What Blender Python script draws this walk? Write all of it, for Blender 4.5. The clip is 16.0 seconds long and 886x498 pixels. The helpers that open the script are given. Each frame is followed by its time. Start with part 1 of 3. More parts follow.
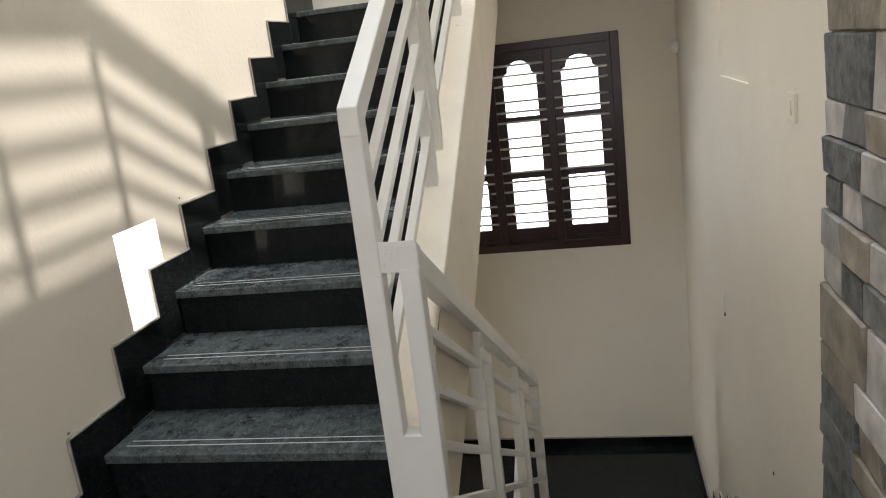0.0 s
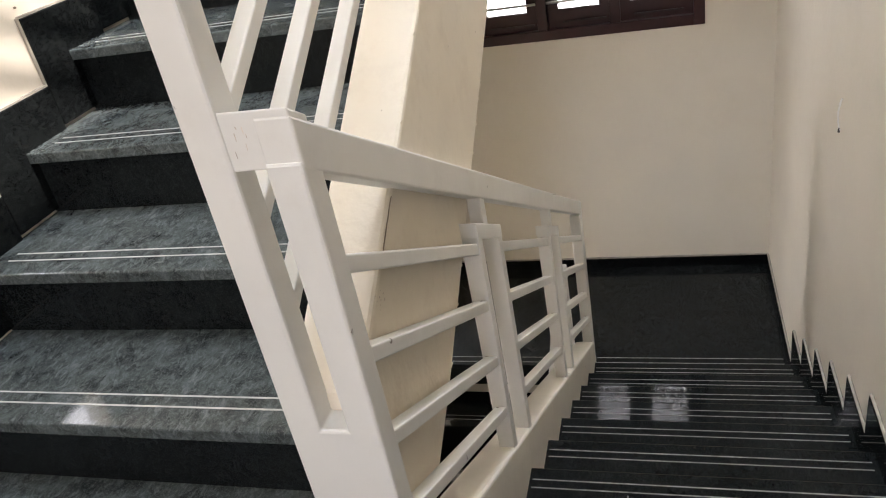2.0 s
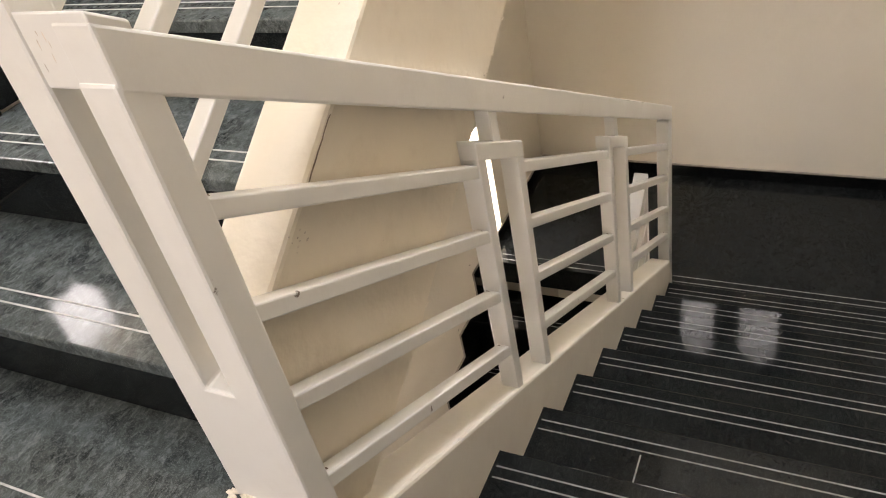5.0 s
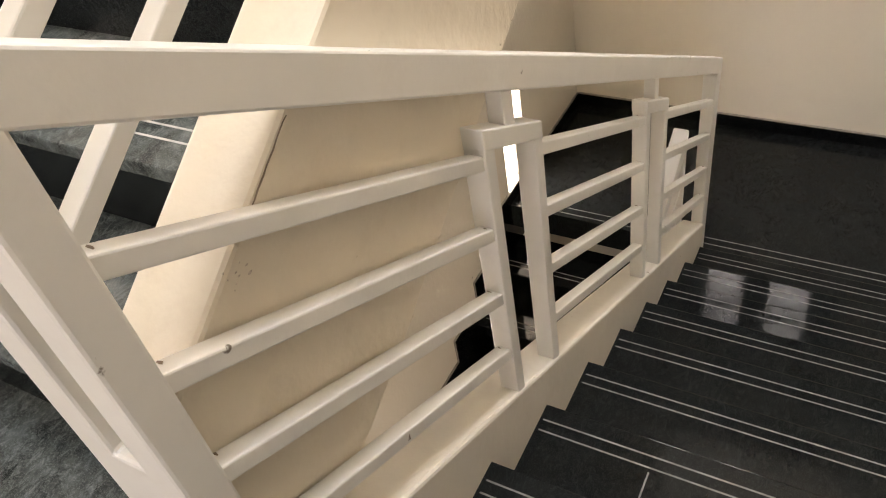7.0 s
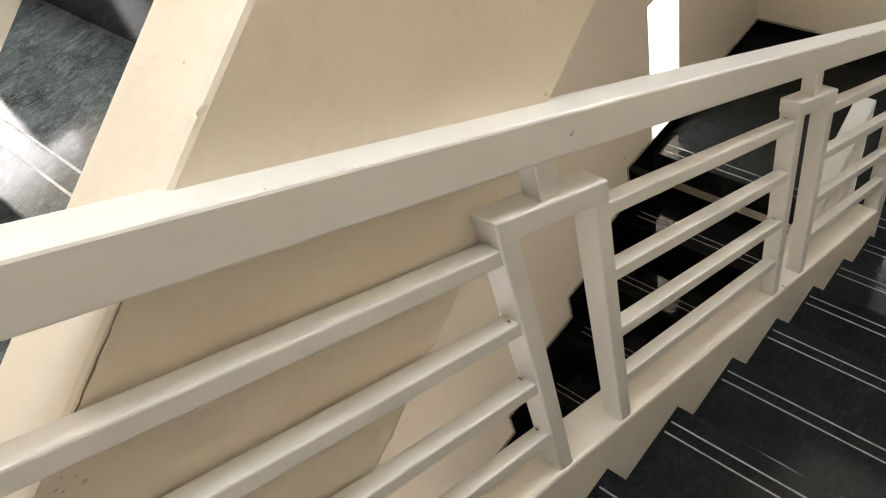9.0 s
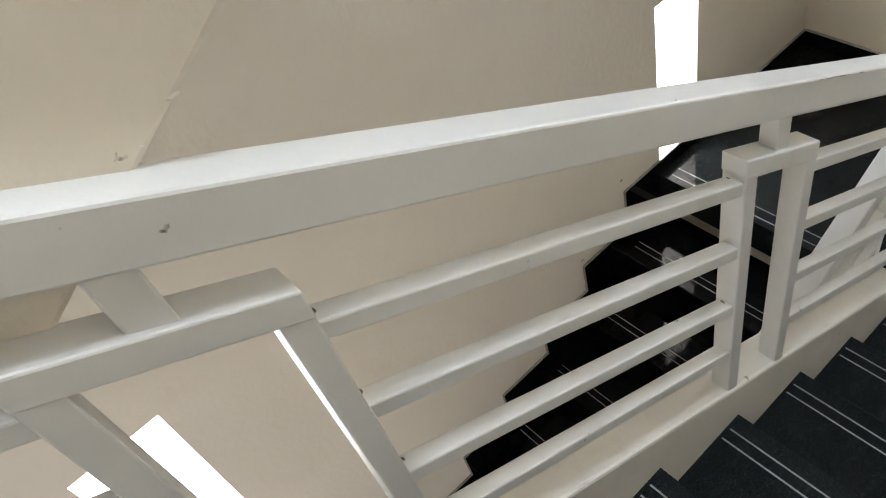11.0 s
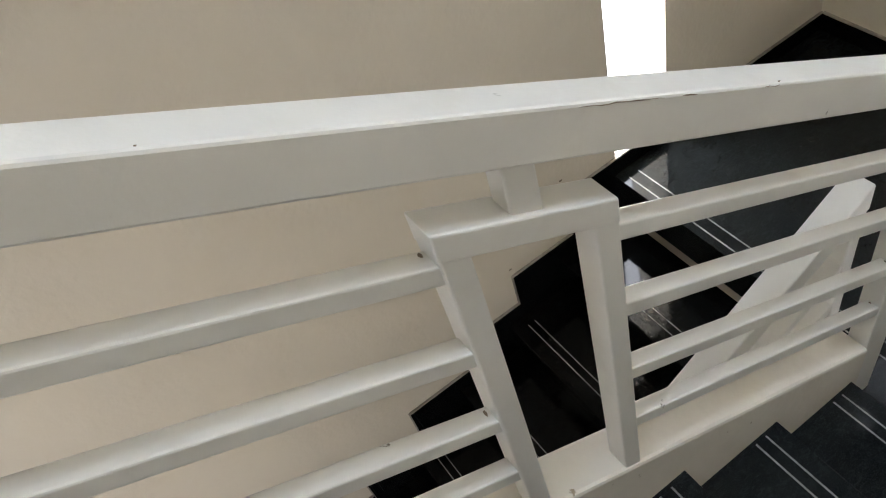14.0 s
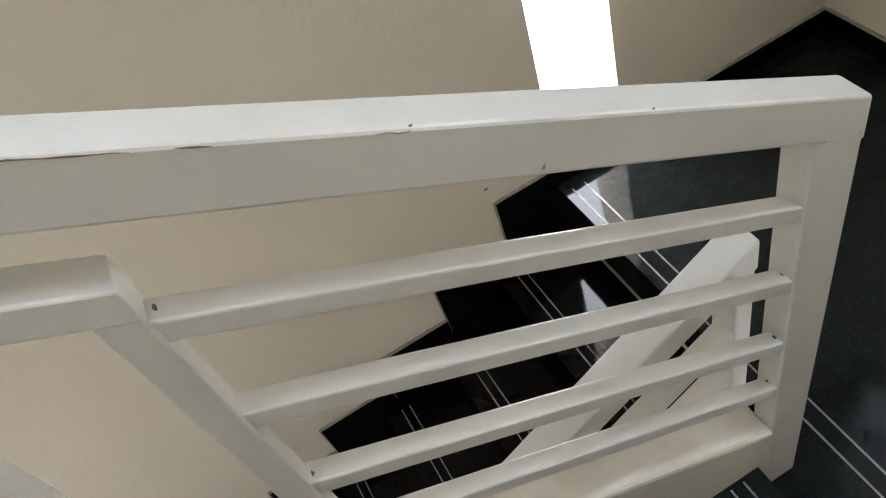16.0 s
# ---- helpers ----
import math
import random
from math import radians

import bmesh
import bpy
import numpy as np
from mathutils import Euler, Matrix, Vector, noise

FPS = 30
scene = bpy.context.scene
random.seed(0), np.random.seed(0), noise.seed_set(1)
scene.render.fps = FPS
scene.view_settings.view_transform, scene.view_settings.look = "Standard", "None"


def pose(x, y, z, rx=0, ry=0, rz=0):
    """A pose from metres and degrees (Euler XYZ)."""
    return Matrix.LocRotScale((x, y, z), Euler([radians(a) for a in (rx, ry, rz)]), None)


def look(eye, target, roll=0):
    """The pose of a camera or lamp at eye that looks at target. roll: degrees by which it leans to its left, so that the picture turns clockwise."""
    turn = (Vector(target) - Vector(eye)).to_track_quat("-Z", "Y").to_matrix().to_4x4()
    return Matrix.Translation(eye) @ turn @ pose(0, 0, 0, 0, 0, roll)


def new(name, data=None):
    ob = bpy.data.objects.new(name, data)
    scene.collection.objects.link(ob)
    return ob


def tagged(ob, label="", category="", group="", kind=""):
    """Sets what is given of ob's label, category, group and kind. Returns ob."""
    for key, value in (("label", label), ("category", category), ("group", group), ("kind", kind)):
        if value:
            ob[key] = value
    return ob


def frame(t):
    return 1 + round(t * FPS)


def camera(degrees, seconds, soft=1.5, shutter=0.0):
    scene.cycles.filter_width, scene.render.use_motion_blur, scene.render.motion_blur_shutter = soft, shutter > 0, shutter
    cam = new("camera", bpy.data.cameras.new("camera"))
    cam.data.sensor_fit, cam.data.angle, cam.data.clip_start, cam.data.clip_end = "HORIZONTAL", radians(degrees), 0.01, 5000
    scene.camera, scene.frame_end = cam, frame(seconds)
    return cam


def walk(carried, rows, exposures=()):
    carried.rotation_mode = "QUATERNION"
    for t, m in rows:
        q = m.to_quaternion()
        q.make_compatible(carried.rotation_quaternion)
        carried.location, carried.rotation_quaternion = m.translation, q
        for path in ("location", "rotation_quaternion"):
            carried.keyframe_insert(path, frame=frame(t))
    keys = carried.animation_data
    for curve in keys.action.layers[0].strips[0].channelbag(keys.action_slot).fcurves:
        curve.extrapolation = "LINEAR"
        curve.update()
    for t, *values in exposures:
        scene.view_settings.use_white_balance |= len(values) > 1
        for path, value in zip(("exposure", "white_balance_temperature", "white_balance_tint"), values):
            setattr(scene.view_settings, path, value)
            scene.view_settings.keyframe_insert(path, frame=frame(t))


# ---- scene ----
cam = camera(59.1, 16.0, soft=1.1)
PATH = [
    (0, (0.04, -0.005, 1.387), (-0.362, 1.895, 0.909), -6.9),
    (0.5, (0.022, 0.231, 1.34), (-0.45, 2.075, 0.723), -8.4),
    (1, (0.07, 0.512, 1.298), (-0.492, 2.277, 0.544), -9.9),
    (1.5, (0.075, 0.737, 1.256), (-0.514, 2.439, 0.387), -10.5),
    (2, (0.03, 0.996, 1.239), (-0.538, 2.644, 0.259), -11.5),
    (2.5, (0.043, 1.134, 1.215), (-0.624, 2.666, 0.116), -12.3),
    (3, (0.102, 1.219, 1.199), (-0.701, 2.639, 0.043), -12.5),
    (3.5, (0.153, 1.269, 1.192), (-0.722, 2.638, 0.025), -13.1),
    (4, (0.202, 1.305, 1.182), (-0.659, 2.672, 0.003), -13.4),
    (4.2, (0.219, 1.308, 1.167), (-0.642, 2.681, -0.004), -14.0),
    (6.5, (0.148, 1.495, 1.139), (-0.645, 2.788, -0.166), -9.4),
    (7, (0.132, 1.614, 1.122), (-0.734, 2.81, -0.226), -11.7),
    (7.5, (0.086, 1.802, 1.101), (-0.88, 2.822, -0.323), -13.8),
    (8, (0.093, 1.894, 1.086), (-0.937, 2.77, -0.388), -16.5),
    (8.5, (0.091, 2.001, 1.099), (-1.008, 2.799, -0.369), -19.3),
    (8.7, (0.087, 2.04, 1.103), (-1.017, 2.822, -0.37), -19.5),
    (10.8, (0.082, 2.638, 0.8), (-1.118, 3.229, -0.688), -20.9),
    (11, (0.082, 2.664, 0.775), (-1.123, 3.276, -0.7), -19.6),
    (11.5, (0.084, 2.775, 0.748), (-1.124, 3.357, -0.736), -19.0),
    (12, (0.107, 2.903, 0.627), (-1.131, 3.438, -0.85), -18.9),
    (12.5, (0.116, 3.004, 0.603), (-1.142, 3.495, -0.872), -19.8),
    (13, (0.097, 3.104, 0.517), (-1.172, 3.604, -0.945), -18.9),
    (13.5, (0.056, 3.227, 0.451), (-1.197, 3.717, -1.03), -19.0),
    (14, (0.055, 3.316, 0.394), (-1.184, 3.745, -1.117), -20.3),
    (14.5, (0.098, 3.457, 0.276), (-1.172, 3.821, -1.226), -21.3),
    (15, (0.118, 3.56, 0.28), (-1.173, 3.888, -1.211), -21.8),
    (15.5, (0.104, 3.694, 0.151), (-1.199, 4.015, -1.332), -21.9),
    (16, (0.065, 3.847, 0.124), (-1.229, 4.091, -1.381), -22.7),
]
walk(cam, [(t, look(eye, target, roll)) for t, eye, target, roll in PATH],
     [(0, -0.06, 6550, 15), (0.5, 0.38, 6500, 16), (1.5, 0.5, 6600, 18), (3.5, 0.8, 7050, 22), (7.5, 0.84, 7550, 22), (8.5, 0.78, 7300, 19), (11, 0.72, 6150, 15), (13, 0.72, 6200, 15), (16, 0.74, 6250, 15)])

# ---- world, sun, large lights ----
world = bpy.data.worlds.new("sky")
scene.world = world
world.use_nodes = True
wn = world.node_tree.nodes
sky = wn.new("ShaderNodeTexSky")
sky.sky_type = "NISHITA"
sky.sun_disc = False
sky.sun_elevation = radians(58)
sky.sun_rotation = radians(90)
wn["Background"].inputs[1].default_value = 0.15
world.node_tree.links.new(sky.outputs[0], wn["Background"].inputs[0])

sun = new("sun", bpy.data.lights.new("sun", "SUN"))
sun.data.energy, sun.data.angle, sun.data.color = 5.0, radians(1.4), (1.0, 0.97, 0.91)
sun.matrix_world = look((3.0, 3.0, 9.0), (3.0 - 1.0, 3.0, 9.0 - 1.6))


def window_light(name, place, target, width, height, power, colour=(1, 1, 1)):
    lamp = new(name, bpy.data.lights.new(name, "AREA"))
    lamp.data.shape, lamp.data.size, lamp.data.size_y = "RECTANGLE", width, height
    lamp.data.energy, lamp.data.color = power, colour
    lamp.matrix_world = look(place, target)
    return lamp


# daylight in the wide opening behind the landing, in the stair window and in the slits
window_light("daylight_entrance", (-0.4, -1.72, 1.45), (-0.4, 2.0, 1.2), 1.7, 2.3, 37, (0.99, 0.98, 1.0))
# added sky fill through an unseen roof opening, for upward faces
window_light("sky_fill_above", (-0.38, 2.3, 6.4), (-0.38, 2.3, 0.0), 1.7, 2.9, 235, (0.76, 0.89, 1.0))
# added fill for the lower west wall; no doorway is seen there
window_light("fill_light_below", (0.74, 0.4, -2.6), (-1.0, 1.6, -1.6), 2.0, 2.4, 30, (1.0, 0.98, 0.95))
window_light("daylight_window", (-0.43, 5.93, 0.6), (-0.43, 3.0, 0.3), 1.1, 1.3, 5, (0.95, 0.98, 1.0))
window_light("daylight_slit_landing", (-1.69, 4.69, -1.26), (0, 4.69, -1.4), 0.24, 0.8, 7, (0.93, 0.97, 1.0))
window_light("daylight_slit_lower", (-1.69, 2.36, -1.4), (0, 2.36, -1.6), 0.26, 1.0, 5, (0.93, 0.97, 1.0))
window_light("daylight_slit_upper", (-1.69, 2.32, 0.8), (0, 2.32, 0.7), 0.24, 0.3, 1.2, (0.93, 0.97, 1.0))


# ---- materials ----
def material(name, base, rough=0.5, vary=0.12, scale=6.0, bump=0.0, grain=120.0, dirt=None, dirt_amount=0.0, per_object=0.0, metallic=0.0, gloss_vary=0.0, speck=None, speck_amount=0.0, soft_dirt=False, chips=None, specular=0.5, fleck=None, fleck_amount=0.0):
    m = bpy.data.materials.new(name)
    m.use_nodes = True
    nt = m.node_tree
    n, l = nt.nodes, nt.links
    bsdf = n["Principled BSDF"]
    bsdf.inputs["Roughness"].default_value = rough
    bsdf.inputs["Metallic"].default_value = metallic
    bsdf.inputs["Specular IOR Level"].default_value = specular
    geo = n.new("ShaderNodeNewGeometry")
    big = n.new("ShaderNodeTexNoise")
    big.inputs["Scale"].default_value, big.inputs["Detail"].default_value = scale, 6
    l.new(geo.outputs["Position"], big.inputs["Vector"])
    fine = n.new("ShaderNodeTexNoise")
    fine.inputs["Scale"].default_value, fine.inputs["Detail"].default_value = grain, 4
    l.new(geo.outputs["Position"], fine.inputs["Vector"])

    def ramp(source, low, high):
        r = n.new("ShaderNodeMapRange")
        r.inputs["From Min"].default_value, r.inputs["From Max"].default_value = low, high
        l.new(source, r.inputs["Value"])
        return r.outputs["Result"]

    def blend(mode, factor, a, b):
        x = n.new("ShaderNodeMix")
        x.data_type, x.blend_type = "RGBA", mode
        for value, socket in ((factor, x.inputs[0]), (a, x.inputs[6]), (b, x.inputs[7])):
            if isinstance(value, (int, float)):
                socket.default_value = value
            elif isinstance(value, tuple):
                socket.default_value = (*value, 1)
            else:
                l.new(value, socket)
        return x.outputs[2]

    dark = tuple(c * (1 - vary) for c in base)
    light = tuple(min(1, c * (1 + vary)) for c in base)
    col = blend("MIX", ramp(big.outputs["Fac"], 0.3, 0.7), dark, light)
    if speck:
        col = blend("MIX", blend("MULTIPLY", 1.0, ramp(fine.outputs["Fac"], 0.5, 0.72), (speck_amount,) * 3), col, speck)
    if dirt:
        patch = n.new("ShaderNodeTexNoise")
        patch.inputs["Scale"].default_value, patch.inputs["Detail"].default_value = scale * 1.7, 9
        patch.inputs["Roughness"].default_value = 0.72
        l.new(geo.outputs["Position"], patch.inputs["Vector"])
        if soft_dirt:
            patch.inputs["Scale"].default_value, patch.inputs["Distortion"].default_value = scale * 3.0, 0.35
            patch.inputs["Detail"].default_value, patch.inputs["Roughness"].default_value = 12, 0.78
        f = ramp(patch.outputs["Fac"], 0.39 if soft_dirt else 0.52, 0.80 if soft_dirt else 0.82)
        col = blend("MIX", blend("MULTIPLY", 1.0, f, (dirt_amount,) * 3), col, dirt)
        if gloss_vary:
            g = n.new("ShaderNodeMapRange")
            g.inputs["To Min"].default_value, g.inputs["To Max"].default_value = rough, rough + gloss_vary
            l.new(f, g.inputs["Value"])
            l.new(g.outputs["Result"], bsdf.inputs["Roughness"])
    if fleck:
        turn = n.new("ShaderNodeMapping")
        turn.inputs["Rotation"].default_value = (0.3, 0.2, radians(38))
        turn.inputs["Scale"].default_value = (62, 30, 50)
        l.new(geo.outputs["Position"], turn.inputs["Vector"])
        streak = n.new("ShaderNodeTexNoise")
        streak.inputs["Scale"].default_value, streak.inputs["Detail"].default_value = 1.0, 5
        streak.inputs["Roughness"].default_value, streak.inputs["Distortion"].default_value = 0.72, 1.4
        l.new(turn.outputs["Vector"], streak.inputs["Vector"])
        col = blend("MIX", blend("MULTIPLY", 1.0, ramp(streak.outputs["Fac"], 0.5, 0.74), (fleck_amount,) * 3), col, fleck)
    if chips:
        spot = n.new("ShaderNodeTexNoise")
        spot.inputs["Scale"].default_value, spot.inputs["Detail"].default_value = 26, 5
        l.new(geo.outputs["Position"], spot.inputs["Vector"])
        col = blend("MIX", ramp(spot.outputs["Fac"], 0.73, 0.76), col, chips)
    if per_object:
        info = n.new("ShaderNodeObjectInfo")
        r = n.new("ShaderNodeMapRange")
        r.inputs["To Min"].default_value, r.inputs["To Max"].default_value = 1 - per_object, 1 + per_object
        l.new(info.outputs["Random"], r.inputs["Value"])
        hsv = n.new("ShaderNodeHueSaturation")
        l.new(col, hsv.inputs["Color"])
        l.new(r.outputs["Result"], hsv.inputs["Value"])
        col = hsv.outputs["Color"]
    l.new(col, bsdf.inputs["Base Color"])
    if bump:
        b = n.new("ShaderNodeBump")
        b.inputs["Strength"].default_value, b.inputs["Distance"].default_value = 0.6, bump
        mix = n.new("ShaderNodeMath")
        mix.operation = "ADD"
        l.new(big.outputs["Fac"], mix.inputs[0])
        l.new(fine.outputs["Fac"], mix.inputs[1])
        l.new(mix.outputs[0], b.inputs["Height"])
        l.new(b.outputs["Normal"], bsdf.inputs["Normal"])
    return m


CREAM = material("cream_wall_paint", (0.72, 0.66, 0.55), 0.6, 0.035, 1.6, 0.003, 45, (0.5, 0.41, 0.29), 0.18)
CREAM_ROUGH = material("cream_plaster_curb", (0.76, 0.685, 0.56), 0.65, 0.05, 4, 0.003, 40, (0.42, 0.32, 0.21), 0.34, chips=(0.3, 0.22, 0.13))
CURB = material("pale_plaster_curb", (0.74, 0.695, 0.605), 0.6, 0.05, 4, 0.002, 40, (0.45, 0.37, 0.27), 0.26, chips=(0.34, 0.27, 0.18))
WHITE = material("cream_white_enamel", (0.74, 0.725, 0.675), 0.36, 0.04, 5, 0.0005, 90, (0.44, 0.38, 0.29), 0.16, gloss_vary=0.2, chips=(0.16, 0.13, 0.10))
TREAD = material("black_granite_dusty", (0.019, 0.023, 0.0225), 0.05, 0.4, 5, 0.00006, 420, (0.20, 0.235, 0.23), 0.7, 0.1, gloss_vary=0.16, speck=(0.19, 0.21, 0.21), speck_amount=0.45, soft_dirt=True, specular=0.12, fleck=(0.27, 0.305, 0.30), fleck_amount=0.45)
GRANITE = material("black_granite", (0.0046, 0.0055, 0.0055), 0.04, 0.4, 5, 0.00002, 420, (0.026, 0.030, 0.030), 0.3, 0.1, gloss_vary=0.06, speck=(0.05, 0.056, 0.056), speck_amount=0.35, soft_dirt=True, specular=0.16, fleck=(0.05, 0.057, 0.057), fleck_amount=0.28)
# same polished granite, its tone deepened to carry the lower stairwell's shade
GRANITE_DARK = material("black_granite_shaded", (0.002, 0.0024, 0.0024), 0.03, 0.35, 5, 0.00002, 420, (0.014, 0.016, 0.016), 0.3, 0.1, gloss_vary=0.08, speck=(0.028, 0.03, 0.03), speck_amount=0.4, soft_dirt=True, specular=0.12)
STRIP_DULL = material("dull_inlay_strip", (0.22, 0.22, 0.205), 0.5, 0.3, 40, 0, 200)
STRIP = material("pale_inlay_strip", (0.42, 0.42, 0.4), 0.5, 0.25, 40, 0, 200)
MORTAR = material("pale_grout", (0.34, 0.31, 0.26), 0.9, 0.25, 30, 0.002, 120)
MAROON = material("maroon_stained_wood", (0.03, 0.008, 0.008), 0.35, 0.25, 14, 0.0006, 80)
BAR_PAINT = material("grey_grille_paint", (0.55, 0.53, 0.5), 0.4, 0.08, 20, 0, 100)
STEEL = material("dark_iron_hook", (0.06, 0.05, 0.05), 0.45, 0.2, 30, 0, 100, metallic=0.8)
PLASTIC = material("white_plastic", (0.78, 0.77, 0.73), 0.35, 0.03, 20, 0, 100)
STONES = [
    material("slate_grey_stone", (0.17, 0.17, 0.165), 0.7, 0.4, 12, 0.006, 45, (0.3, 0.28, 0.24), 0.5, 0.3),
    material("tan_stone", (0.25, 0.215, 0.17), 0.7, 0.35, 12, 0.005, 45, (0.16, 0.15, 0.14), 0.5, 0.3),
    material("weathered_dark_stone", (0.10, 0.105, 0.10), 0.75, 0.5, 22, 0.010, 60, (0.32, 0.32, 0.30), 0.6, 0.2),
    material("pale_stone", (0.38, 0.36, 0.34), 0.7, 0.3, 12, 0.005, 45, (0.22, 0.2, 0.18), 0.5, 0.3),
]
glass = bpy.data.materials.new("frosted_glass")
glass.use_nodes = True
gb = glass.node_tree.nodes["Principled BSDF"]
gb.inputs["Transmission Weight"].default_value = 1.0
gb.inputs["Roughness"].default_value = 0.35
gb.inputs["Base Color"].default_value = (0.95, 0.97, 0.96, 1)
backdrop_mat = bpy.data.materials.new("hazy_bright_sky")
backdrop_mat.use_nodes = True
em = backdrop_mat.node_tree.nodes.new("ShaderNodeEmission")
em.inputs[0].default_value, em.inputs[1].default_value = (0.93, 0.97, 1.0, 1), 7.0
backdrop_mat.node_tree.links.new(em.outputs[0], backdrop_mat.node_tree.nodes["Material Output"].inputs[0])


# ---- mesh helpers ----
def box(bm, x0, x1, y0, y1, z0, z1):
    v = [bm.verts.new((x, y, z)) for x in (x0, x1) for y in (y0, y1) for z in (z0, z1)]
    for a in ((0, 1, 3, 2), (4, 6, 7, 5), (0, 4, 5, 1), (2, 3, 7, 6), (0, 2, 6, 4), (1, 5, 7, 3)):
        bm.faces.new([v[i] for i in a])
    return bm


def prism(bm, outline, x0, x1):
    """An outline in (y, z), counted either way round, drawn out along x."""
    a = [bm.verts.new((x0, y, z)) for y, z in outline]
    b = [bm.verts.new((x1, y, z)) for y, z in outline]
    bm.faces.new(a)
    bm.faces.new(b[::-1])
    for i in range(len(a)):
        j = (i + 1) % len(a)
        bm.faces.new((a[i], b[i], b[j], a[j]))
    return bm


def soften(bm, size, segments=2):
    bmesh.ops.recalc_face_normals(bm, faces=bm.faces)
    edges = [e for e in bm.edges if len(e.link_faces) == 2 and e.calc_face_angle(0) > 0.3]
    bmesh.ops.bevel(bm, geom=edges, offset=size, segments=segments, affect="EDGES", profile=0.5, clamp_overlap=True)
    return bm


def link(name, bm, mat, parent=None):
    bmesh.ops.recalc_face_normals(bm, faces=bm.faces)
    me = bpy.data.meshes.new(name)
    bm.to_mesh(me)
    bm.free()
    me.materials.append(mat)
    ob = new(name, me)
    ob.parent = parent
    return ob


def part(name, bm, mat, parent, label=""):
    return tagged(link(name, bm, mat, parent), label)


def thing(name, label, category, kind="", group=""):
    return tagged(new(name), label, category, group, kind)


def setting(name, bm, mat, label, category):
    return tagged(link(name, bm, mat), label, category, kind="structure")


def wall_cells(bm, u0, u1, z0, z1, holes, put):
    us = sorted({u0, u1, *[h[0] for h in holes], *[h[1] for h in holes]})
    zs = sorted({z0, z1, *[h[2] for h in holes], *[h[3] for h in holes]})
    for a, b in zip(us, us[1:]):
        for c, d in zip(zs, zs[1:]):
            if not any(h[0] <= (a + b) / 2 <= h[1] and h[2] <= (c + d) / 2 <= h[3] for h in holes):
                put(bm, a, b, c, d)
    return bm


# ---- plan ----
XL, XR, YF, YB = -1.49, 0.61, 5.61, -1.60
FLOOR, LANDING, TOP = -0.03, -1.69, 1.87
BOTTOM, ROOF = -4.0, 6.3
UP_Y, UP_T, UP_R = 1.345, 0.28, 0.17
DN_Y, DN_T, DN_R = 1.79, 0.285, 0.165
LO_Y, LO_T, LO_R = 4.55, 0.275, 0.168


def curb_up(y):
    return 0.498 + 0.63 * (y - 1.912)


def curb_down(y):
    return -0.45 - 0.578 * (y - 2.758)


def soffit_up(y):
    return 0.138 + 0.625 * (y - 2.25)


def rail_down(y):
    return 0.933 - 0.575 * (y - 1.84)


def rail_up(y):
    return 1.29 + 0.62 * (y - 1.80)


def rail_low(y):
    return -0.92 - 0.59 * (4.42 - y)


# ---- large structure ----
slits = [(2.19, 2.445, 0.56, 0.955), (2.19, 2.472, -1.95, -0.905), (4.57, 4.815, LANDING, -0.882)]
setting("wall_west", wall_cells(bmesh.new(), YB, YF + 0.2, BOTTOM, ROOF, slits, lambda bm, a, b, c, d: box(bm, XL - 0.2, XL, a, b, c, d)), CREAM,
        "cream painted plaster wall with narrow slit openings", "wall")
WIN = (-1.16, 0.235, -0.086, 1.414)
setting("wall_north", wall_cells(bmesh.new(), XL, XR, BOTTOM, ROOF, [WIN], lambda bm, a, b, c, d: box(bm, a, b, YF, YF + 0.2, c, d)), CREAM,
        "cream painted plaster wall behind the half landing", "wall")
NICHE = (3.14, 3.80, 1.15, 2.0)
# added openings, unseen: one low for the fill, one high for the sun
setting("wall_east", wall_cells(bmesh.new(), YB, YF + 0.2, BOTTOM, ROOF, [NICHE, (-0.7, 1.5, -3.9, -1.35), (1.3, 4.9, 3.93, 6.1)], lambda bm, a, b, c, d: box(bm, XR, XR + 0.2, a, b, c, d)), CREAM,
        "cream painted plaster wall with a shallow niche and unseen openings added for light", "wall")
setting("niche_back", box(bmesh.new(), XR + 0.014, XR + 0.12, NICHE[0] - 0.02, NICHE[1] + 0.02, NICHE[2] - 0.02, NICHE[3] + 0.02), CREAM, "cream painted back of a shallow wall niche", "wall")
setting("wall_south", wall_cells(bmesh.new(), XL - 0.2, XR + 0.2, BOTTOM, ROOF, [(-1.3, 0.5, 0.3, 2.6)], lambda bm, a, b, c, d: box(bm, a, b, YB - 0.2, YB, c, d)), CREAM,
        "cream painted wall with a wide opening to daylight", "wall")
# roof out of view; its opening is added to pass the sky fill
setting("ceiling", wall_cells(bmesh.new(), XL - 0.2, XR + 0.2, YB - 0.2, YF + 0.2, [(-1.3, 0.54, 0.7, 3.9)], lambda bm, a, b, c, d: box(bm, a, b, c, d, ROOF, ROOF + 0.15)), CREAM,
        "unseen cream roof slab with an opening added for light from above", "ceiling")
floor = setting("floor", prism(bmesh.new(), [(YB, FLOOR), (DN_Y, FLOOR), (DN_Y, FLOOR - 0.2), (YB, FLOOR - 0.2)], XL, XR), TREAD, "black granite landing floor", "floor")
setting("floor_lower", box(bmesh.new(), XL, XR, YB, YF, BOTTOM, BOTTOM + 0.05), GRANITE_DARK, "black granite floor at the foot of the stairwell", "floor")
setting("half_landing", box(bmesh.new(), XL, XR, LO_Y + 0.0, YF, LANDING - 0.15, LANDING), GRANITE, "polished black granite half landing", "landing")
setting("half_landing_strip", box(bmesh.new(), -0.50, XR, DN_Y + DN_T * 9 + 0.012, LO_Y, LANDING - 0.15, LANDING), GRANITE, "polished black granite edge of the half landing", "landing")
